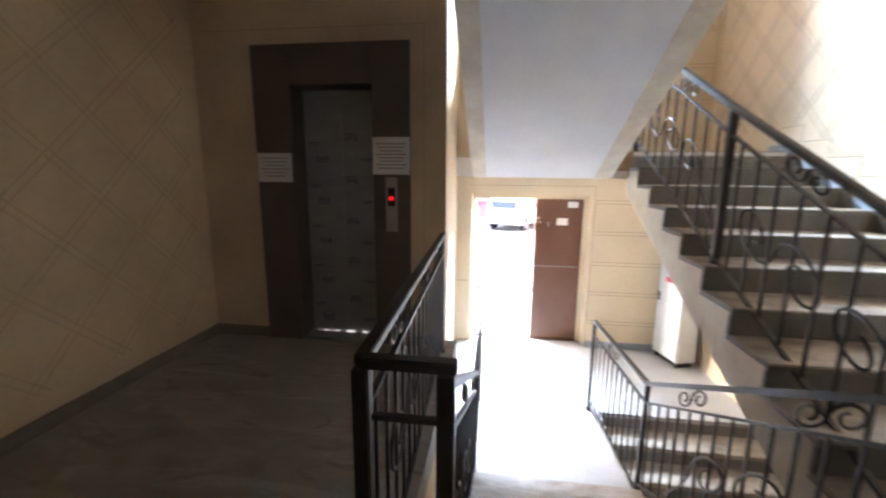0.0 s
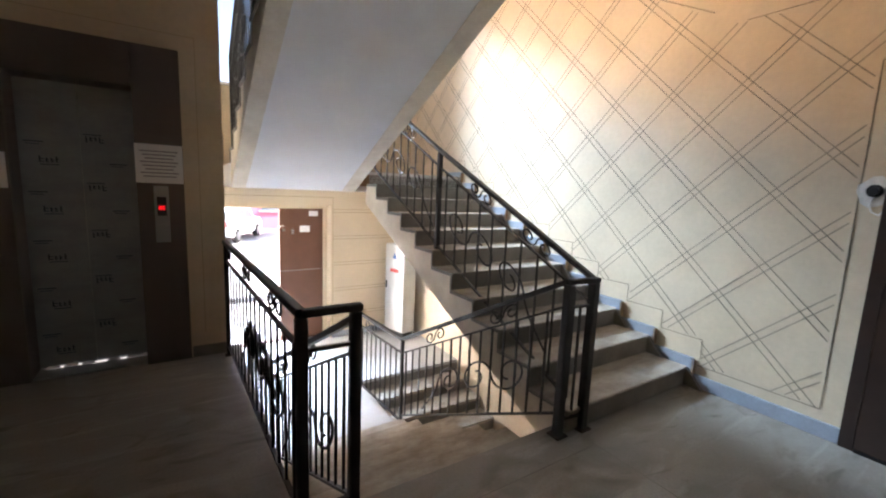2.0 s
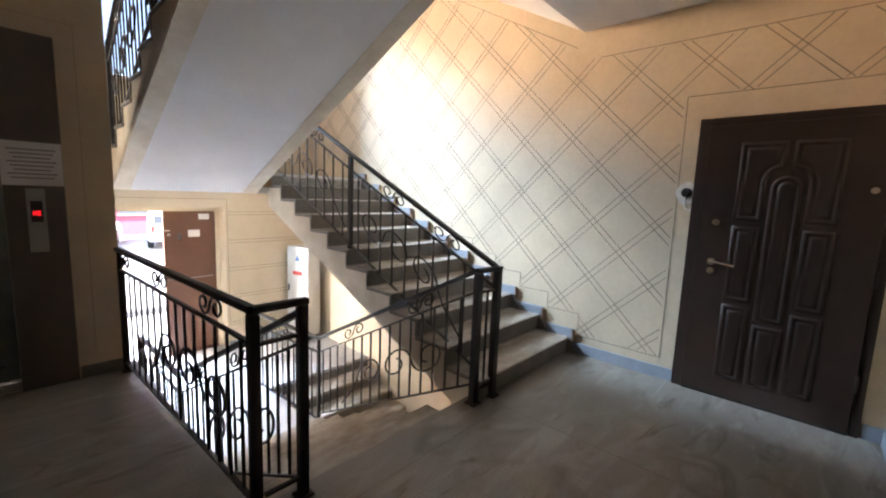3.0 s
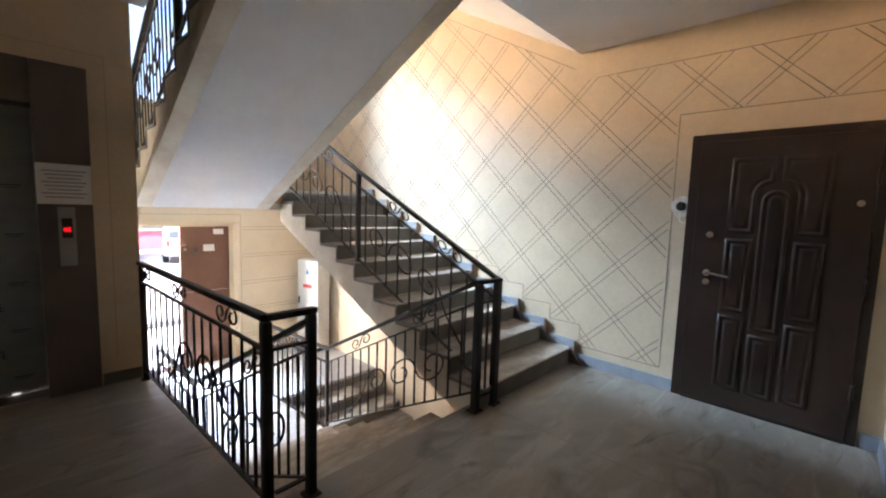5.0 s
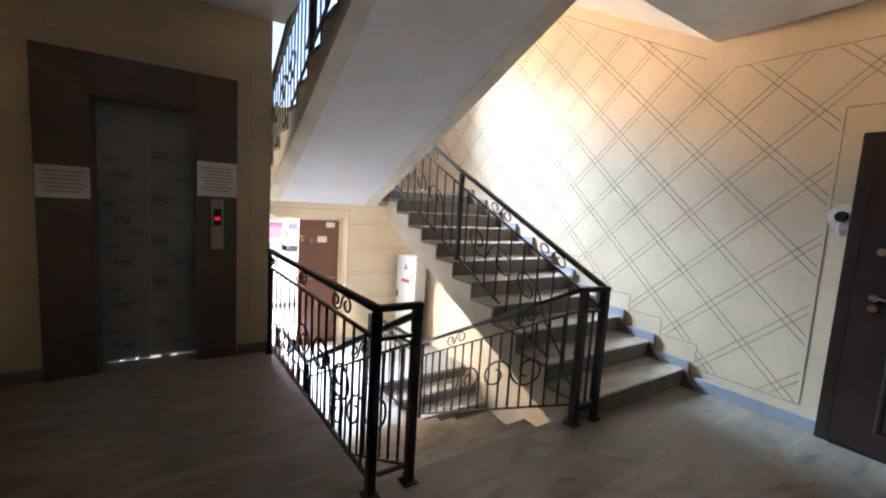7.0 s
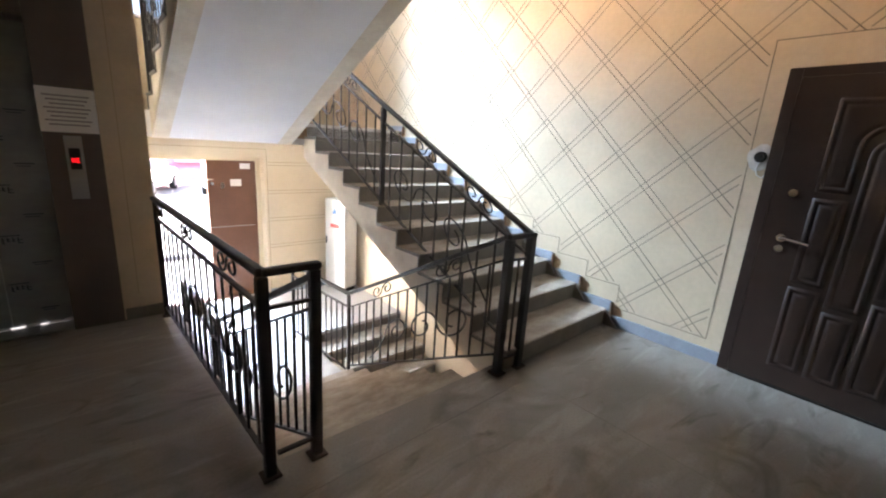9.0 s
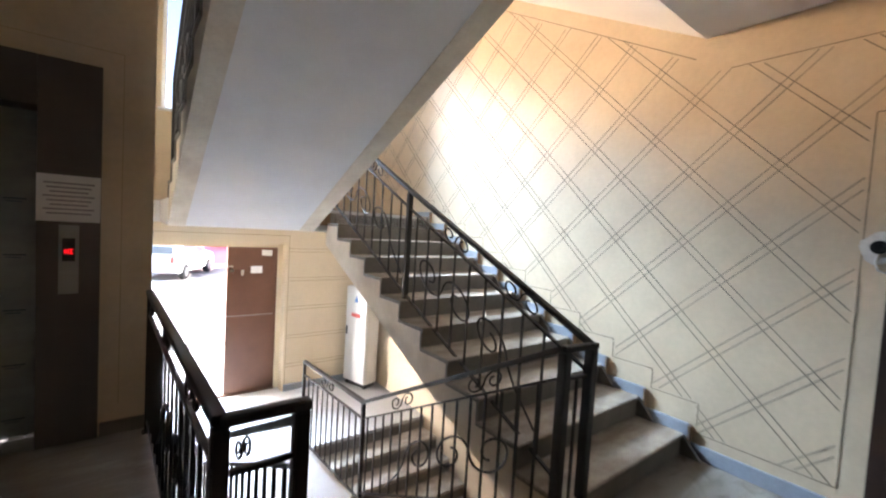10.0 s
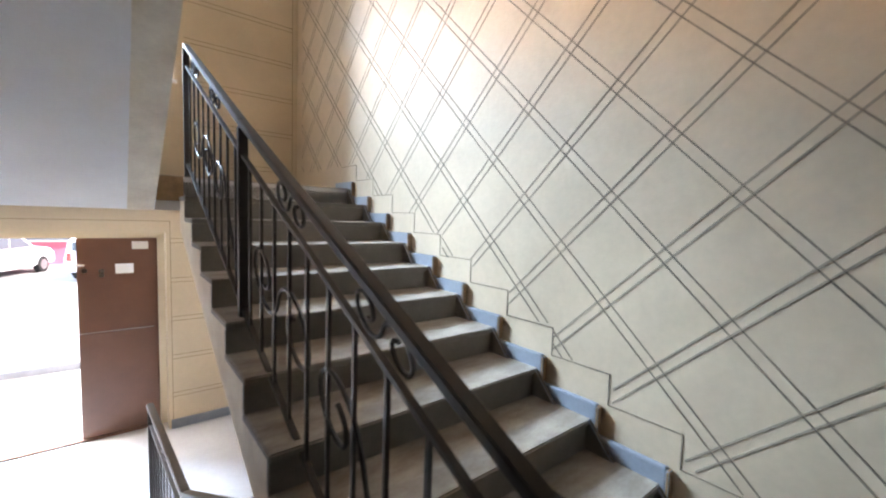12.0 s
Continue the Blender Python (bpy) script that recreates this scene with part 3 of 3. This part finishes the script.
post(r2, -0.01, 1.90, ZH, -0.07, 0.032)
made("top_rail", lambda bm: bar(bm, (-0.215, -0.01, RH), (0.027, -0.01, RH), 0.042, 0.030), IRON, r2, 0.004)
made("bottom_rail", lambda bm: bar(bm, (-0.18, -0.01, 0.10), (-0.02, -0.01, 0.10), 0.02, 0.014), IRON, r2)
made("second_rail", lambda bm: bar(bm, (-0.19, -0.01, 0.79), (-0.02, -0.01, 0.79), 0.02, 0.014), IRON, r2)
rail_run(r2, (0.0, 0.0, RH - 0.05), (-0.01, 1.90, -0.055), 0.12, 0.113, (0.70, 1.40), (0.58,), 0.80, flip=True)
rail_run(r2, (-0.01, 1.90, -0.055), (-0.02, 3.12, -0.055), 0.12, 0.113, (0.6,), (), 0.86)
post(r2, -0.02, 3.13, ZH, -0.07, 0.028)
r3 = tagged(new("hall_railing"), label="dark wrought-iron railing beside the basement stairs", category="railing", group="stair railings")
post(r3, 1.26, -0.03, 0.0, RH - 0.016, 0.05)
post(r3, 1.19, 1.87, ZH, -0.045, 0.032)
post(r3, 1.115, 3.13, ZH, -0.06, 0.032)
rail_run(r3, (1.26, -0.02, RH), (1.19, 1.87, -0.03), 0.13, 0.12, (0.51, 1.33), (0.60,), 0.80, flip=True)
rail_run(r3, (1.19, 1.87, -0.03), (1.115, 3.14, -0.045), 0.12, 0.113, (0.7,), (), 0.86)
made("top_rail", lambda bm: bar(bm, (1.245, -0.03, RH), (1.475, -0.06, RH), 0.042, 0.030), IRON, r3, 0.004)
for h in (0.10, 0.79):
    made("cross_rail", lambda bm: bar(bm, (1.29, -0.033, h), (1.42, -0.048, h), 0.02, 0.014), IRON, r3)
made("baluster", boxes((1.349, 1.361, -0.047, -0.035, 0.10, 0.79)), IRON, r3)
r4 = tagged(new("stair_railing"), label="dark wrought-iron railing with scrolls up the stairs", category="railing", group="stair railings")
post(r4, 1.45, -0.05, 0.0, RH - 0.016, 0.05)
post(r4, 1.41, 1.66, RISE * 6, 1.765, 0.042, False)
post(r4, 1.385, 3.25, ZM, 2.58, 0.042, False)
rail_run(r4, (1.45, -0.05, RH), (1.41, 1.66, 1.782), 0.13, 0.162, (0.48, 1.10), (1.22,), 0.86)
rail_run(r4, (1.41, 1.66, 1.782), (1.385, 3.25, 2.59), 0.13, 0.162, (0.60, 1.22), (0.98,), 0.86)
r5 = tagged(new("upper_stair_railing"), label="dark wrought-iron railing on the upper stairs", category="railing", group="stair railings")
post(r5, -0.12, 3.15, ZM, 2.62, 0.042, False)
post(r5, -0.12, 1.60, ZM + RISE * 5, 3.39, 0.042, False)
rail_run(r5, (-0.12, 3.15, 2.63), (-0.12, 1.60, 3.41), 0.11, 0.113, (0.42, 1.15), (0.75,), 0.86)
rail_run(r5, (-0.12, 1.60, 3.41), (-0.12, 0.0, 4.20), 0.11, 0.113, (0.42, 1.15), (0.75,), 0.86)


# ---- apartment door ----
def apartment_door():
    e = tagged(new("apartment_door"), label="closed dark brown metal apartment door with pressed panels", category="door", kind="structure")
    y0, y1 = -2.0, -0.93
    xa = XR - 0.035

    def frame_part(bm):
        box(bm, xa, XR - 0.001, y1 - 0.07, y1, 0.0, 2.06)
        box(bm, xa, XR - 0.001, y0, y0 + 0.05, 0.0, 2.06)
        box(bm, xa, XR - 0.001, y0 + 0.05, y1 - 0.07, 2.0, 2.06)
    made("frame", frame_part, DOORD, e, 0.004)
    made("leaf", boxes((xa - 0.012, XR - 0.002, y0 + 0.052, y1 - 0.072, 0.02, 1.998)), DOORD, e, 0.004)
    made("threshold", boxes((xa - 0.01, XR - 0.001, y0 + 0.052, y1 - 0.072, 0.001, 0.018)), BLACK, e)
    xf = xa - 0.012

    def pressed(pts):
        """A pressed field: a rounded ridge round it, a moat inside and a soft raised middle."""
        def build(bm):
            n = len(pts)
            area = sum(pts[i][0] * pts[(i + 1) % n][1] - pts[(i + 1) % n][0] * pts[i][1] for i in range(n))
            loop = [Vector(p) for p in (pts if area > 0 else pts[::-1])]

            def ring(x, off):
                out = []
                for i in range(n):
                    d0, d1 = (loop[i] - loop[i - 1]).normalized(), (loop[(i + 1) % n] - loop[i]).normalized()
                    n0, n1 = Vector((-d0.y, d0.x)), Vector((-d1.y, d1.x))
                    m = n0 + n1
                    m = m / max(m.dot(n0), 0.5)
                    out.append(bm.verts.new((x, loop[i].x + m.x * off, loop[i].y + m.y * off)))
                return out
            prof = ((0.001, -0.030), (-0.006, -0.022), (-0.011, -0.013), (-0.007, -0.004), (-0.0015, 0.002), (-0.0015, 0.007), (-0.007, 0.014), (-0.011, 0.024), (-0.012, 0.034))
            rings = [ring(xf + x, o) for x, o in prof]
            for a, b in zip(rings, rings[1:]):
                for i in range(n):
                    bm.faces.new((a[i], a[(i + 1) % n], b[(i + 1) % n], b[i]))
            bm.faces.new(rings[-1])
        o = made("panel", build, DOORD, e)
        for f in o.data.polygons:
            f.use_smooth = True

    def field(ya, yb, za, zb):
        pressed([(ya, za), (yb, za), (yb, zb), (ya, zb)])
    ym = -1.475
    for k in (-1, 1):
        sweep = [(ym + k * (0.045 + 0.095 * math.sin(a)), 1.59 + 0.125 * math.cos(a)) for a in [math.pi / 2 * i / 6 for i in range(7)]]
        pressed([(ym + k * 0.245, 1.36), (ym + k * 0.245, 1.845), (ym + k * 0.045, 1.845)] + sweep + [(ym + k * 0.14, 1.36)])
        field(ym + k * 0.14 - 0.001, ym + k * 0.245, 0.775, 1.262)
        field(ym + k * 0.14 - 0.001, ym + k * 0.245, 0.185, 0.69)
    pressed([(ym - 0.055, 0.66), (ym + 0.055, 0.66)] + [(ym + 0.055 * math.cos(a), 1.56 + 0.055 * math.sin(a)) for a in [math.pi * i / 8 for i in range(9)]])
    field(ym - 0.055, ym + 0.055, 0.175, 0.575)

    def lever(bm):
        disc(bm, (xf, -1.105, 1.02), (-1, 0, 0), 0.026, 0.012)
        tube(bm, [(xf - 0.01, -1.105, 1.02), (xf - 0.05, -1.105, 1.02), (xf - 0.055, -1.13, 1.022), (xf - 0.05, -1.25, 1.005)], 0.009, 8)
        disc(bm, (xf, -1.105, 0.95), (-1, 0, 0), 0.024, 0.008)
    made("handle", lever, CHROME, e, label="chrome lever handle")
    made("lock", lambda bm: disc(bm, (xf, -1.105, 1.31), (-1, 0, 0), 0.024, 0.012), CHROME, e, label="chrome lock escutcheon")
    made("peephole", lambda bm: disc(bm, (xf, -1.885, 1.555), (-1, 0, 0), 0.02, 0.012), CHROME, e, label="round bright peephole")
    for z in (0.35, 1.02, 1.72):
        made("hinge", lambda bm: tube(bm, [(xf - 0.006, y0 + 0.05, z - 0.05), (xf - 0.006, y0 + 0.05, z + 0.05)], 0.012, 8), DOORD, e)
    return e


apartment_door()


def doorbell():
    e = made("doorbell", lambda bm: (disc(bm, (XR - 0.004, -0.885, 1.52), (-1, 0, 0), 0.036, 0.02), disc(bm, (XR - 0.024, -0.885, 1.52), (-1, 0, 0), 0.022, 0.018)), BLACK, None, 0.002, label="round black camera doorbell beside the door", category="doorbell")
    made("patch", lambda bm: prism(bm, [(-0.885 + (0.078 + 0.007 * math.sin(i * 2.3)) * math.cos(i * 0.45), 1.515 + (0.085 + 0.008 * math.cos(i * 1.7)) * math.sin(i * 0.45)) for i in range(14)], "x", XR - 0.004, XR - 0.0005), PLASTER, e, label="rough white plaster patch")
    made("cable", lambda bm: tube(bm, [(XR - 0.006, -0.885, 1.49), (XR - 0.008, -0.872, 1.44), (XR - 0.007, -0.885, 1.40), (XR - 0.006, -0.915, 1.385), (XR - 0.006, -0.93, 1.41)], 0.0035, 6), PVC, e, label="loose white cable loop")


doorbell()


# ---- street door and window ----
def street_door():
    e = tagged(new("door_street"), label="brown steel double street door with one leaf open", category="door", kind="structure")
    yd = 4.955
    made("leaf", boxes((0.642, 1.295, yd, yd + 0.05, ZH + 0.02, 1.065)), DOORB, e, 0.004)
    made("seam", boxes((0.65, 1.25, yd - 0.004, yd - 0.001, 0.10, 0.108)), STEEL, e, label="scratched bright seam")
    made("kick_plate", boxes((0.66, 1.285, yd - 0.004, yd - 0.0005, ZH + 0.03, 0.095)), DOORB, e)

    def casing(bm):
        box(bm, 1.296, 1.36, yd - 0.02, yd + 0.06, ZH, 1.13)
        box(bm, -0.24, -0.20, yd - 0.02, yd + 0.06, ZH, 1.13)
        box(bm, -0.20, 1.296, yd - 0.02, yd + 0.06, 1.068, 1.13)
    made("frame", casing, CREAM2, e, 0.004)
    made("open_leaf", boxes((-0.86, -0.192, yd + 0.105, yd + 0.155, ZH + 0.02, 1.06)), DOORB, e, 0.004)
    made("threshold", boxes((-0.20, 1.296, yd - 0.03, yd + 0.06, ZH + 0.001, ZH + 0.022)), DOORB, e, 0.004)

    def locks(bm):
        for x, z in ((0.70, 0.74), (0.83, 0.73), (0.83, 0.69)):
            disc(bm, (x, yd, z), (0, -1, 0), 0.022, 0.012)
        tube(bm, [(0.70, yd - 0.01, 0.80), (0.70, yd - 0.05, 0.80), (0.61, yd - 0.055, 0.80)], 0.009, 8)
    made("lock", locks, CHROME, e, label="chrome locks and lever")
    for x0, x1, z0, z1 in ((1.08, 1.22, 0.95, 1.03), (0.94, 1.09, 0.70, 0.80)):
        made("paper_sheet", boxes((x0, x1, yd - 0.003, yd - 0.001, z0, z1)), PAPER, e, label="white paper sheet")
    return e


street_door()


def stair_window():
    e = tagged(new("window_1"), label="white framed stair window, bright daylight outside", category="window", kind="structure")
    y = YB + 0.12

    def fr(bm):
        t = 0.05
        for b in ((WIN_X0, WIN_X0 + t, WIN_Z0, WIN_Z1), (WIN_X1 - t, WIN_X1, WIN_Z0, WIN_Z1)):
            box(bm, b[0], b[1], y, y + 0.06, b[2], b[3])
        for z in (WIN_Z0, WIN_Z1 - t):
            box(bm, WIN_X0 + t, WIN_X1 - t, y, y + 0.06, z, z + t)
    made("frame", fr, PVC, e)
    g = made("pane", boxes((WIN_X0 + 0.05, WIN_X1 - 0.05, y + 0.028, y + 0.032, WIN_Z0 + 0.05, WIN_Z1 - 0.05)), GLASS, e)
    g.visible_shadow = False
    made("sill", boxes((WIN_X0 - 0.03, WIN_X1 + 0.03, YB - 0.05, y, WIN_Z0 - 0.02, WIN_Z0 + 0.008)), PVC, e)


stair_window()


# ---- hall: electrical cabinet ----
def cabinet():
    e = tagged(new("electrical_cabinet"), label="white steel electrical cabinet with warning labels on the floor", category="cabinet")
    e.matrix_basis = pose(2.395, 4.215, 0, 0, 0, 16)
    x0, x1, y0, y1, z0, z1 = 0.0, 0.27, 0.0, 0.465, ZH + 0.07, 0.52
    made("body", boxes((x0 + 0.02, x1, y0, y1, z0, z1)), CABW, e, 0.006)
    made("door", boxes((x0, x0 + 0.018, y0 + 0.006, y1 - 0.006, z0 + 0.008, z1 - 0.008)), CABW, e, 0.004)
    made("plinth", boxes((x0 + 0.05, x1 - 0.02, y0 + 0.03, y1 - 0.03, ZH, z0 - 0.001)), BLACK, e)
    made("handle", boxes((x0 - 0.02, x0 - 0.001, y1 - 0.06, y1 - 0.035, -0.22, -0.10)), BLACK, e, 0.004)
    ym = (y0 + y1) / 2
    made("warning_triangle", lambda bm: prism(bm, [(ym - 0.05, 0.29), (ym + 0.05, 0.29), (ym, 0.39)], "x", x0 - 0.002, x0 - 0.0005), BLUE, e, label="blue warning triangle")
    made("warning_label", boxes((x0 - 0.002, x0 - 0.0005, ym - 0.10, ym + 0.10, 0.06, 0.12)), RED, e, label="red and white warning label")
    for y in (y0 + 0.04, y1 - 0.04):
        made("foot", boxes((x0 + 0.03, x0 + 0.07, y - 0.02, y + 0.02, ZH, z0 - 0.001)), BLACK, e)


cabinet()
structure("wall_conduit", "white plastic conduit beside the apartment door", [(2.60, 2.64, YS + 0.001, YS + 0.04, 2.05, 2.89)], PVC, "conduit", 0.004)


# ---- outside ----
structure("ground", "pale dusty yard paving in bright daylight", [(-300, 300, YB + 0.31, 600, -1.4, -1.17)], ASPHALT)
structure("doorstep", "pale concrete doorstep before the street door", [(-1.2, 2.2, YB + 0.305, 6.6, -1.169, -1.03)], ASPHALT, "step", 0.01)
structure("kerb", "grey concrete kerb across the yard", [(-12, 14, 8.0, 8.15, -1.169, -1.06)], KERB, bevel=0.01)


def shop():
    e = tagged(new("pink_building"), label="low pink rendered building across the yard", category="building", kind="structure")
    made("wall", boxes((-10, 22, 24.0, 28.0, -1.169, 3.2)), PINK, e)
    made("roof", boxes((-10.2, 22.2, 23.7, 28.3, 3.2, 3.5)), FAR, e)
    for x in (-6, -2, 3.2, 7.5, 12):
        made("window", boxes((x, x + 1.4, 23.93, 23.99, -0.1, 1.4)), CARG, e)
        made("sill", boxes((x - 0.08, x + 1.48, 23.86, 23.99, -0.18, -0.105)), FAR, e)
    return e


shop()


def car():
    e = tagged(new("parked_car"), label="white estate car parked in the yard", category="car", group="parked cars")
    prof = [(-2.1, 0.35), (-2.12, 0.75), (-2.0, 1.0), (-1.85, 1.42), (-1.6, 1.5), (0.2, 1.5), (0.95, 1.02), (1.85, 0.92), (2.1, 0.72), (2.12, 0.35), (1.75, 0.28), (-1.75, 0.28)]
    made("body", lambda bm: prism(bm, prof, "y", -0.82, 0.82), CARW, e, 0.05)
    glass = [(-1.72, 1.03), (-1.62, 1.40), (0.12, 1.40), (0.72, 1.03)]
    for y in (-0.835, 0.823):
        made("side_window", lambda bm: prism(bm, glass, "y", y, y + 0.012), CARG, e)
        made("door_line", boxes((-0.42, -0.40, y - 0.002, y + 0.014, 0.45, 1.45)), CARW, e)
    made("rear_window", boxes((-2.02, -1.96, -0.6, 0.6, 1.06, 1.35)), CARG, e)
    for y in (-0.7, 0.58):
        made("tail_lamp", boxes((-2.16, -2.10, y, y + 0.12, 0.72, 0.98)), RED, e)
    for x in (-1.32, 1.32):
        for y in (-0.86, 0.66):
            w = made("wheel", lambda bm: disc(bm, (x, y, 0.31), (0, 1, 0), 0.31, 0.2, 24), TYRE, e, 0.02)
            made("rim", lambda bm: disc(bm, (x, y - 0.008 if y < 0 else y + 0.208, 0.31), (0, 1, 0), 0.19, 0.006, 16), STEEL, w)
    return e


c1 = car()
c1.matrix_basis = pose(1.2, 19.6, -1.169, 0, 0, 65)
copy_thing(c1, pose(4.35, 19.5, -1.169, 0, 0, 76))
copy_thing(c1, pose(-2.5, 20.4, -1.169, 0, 0, 68))
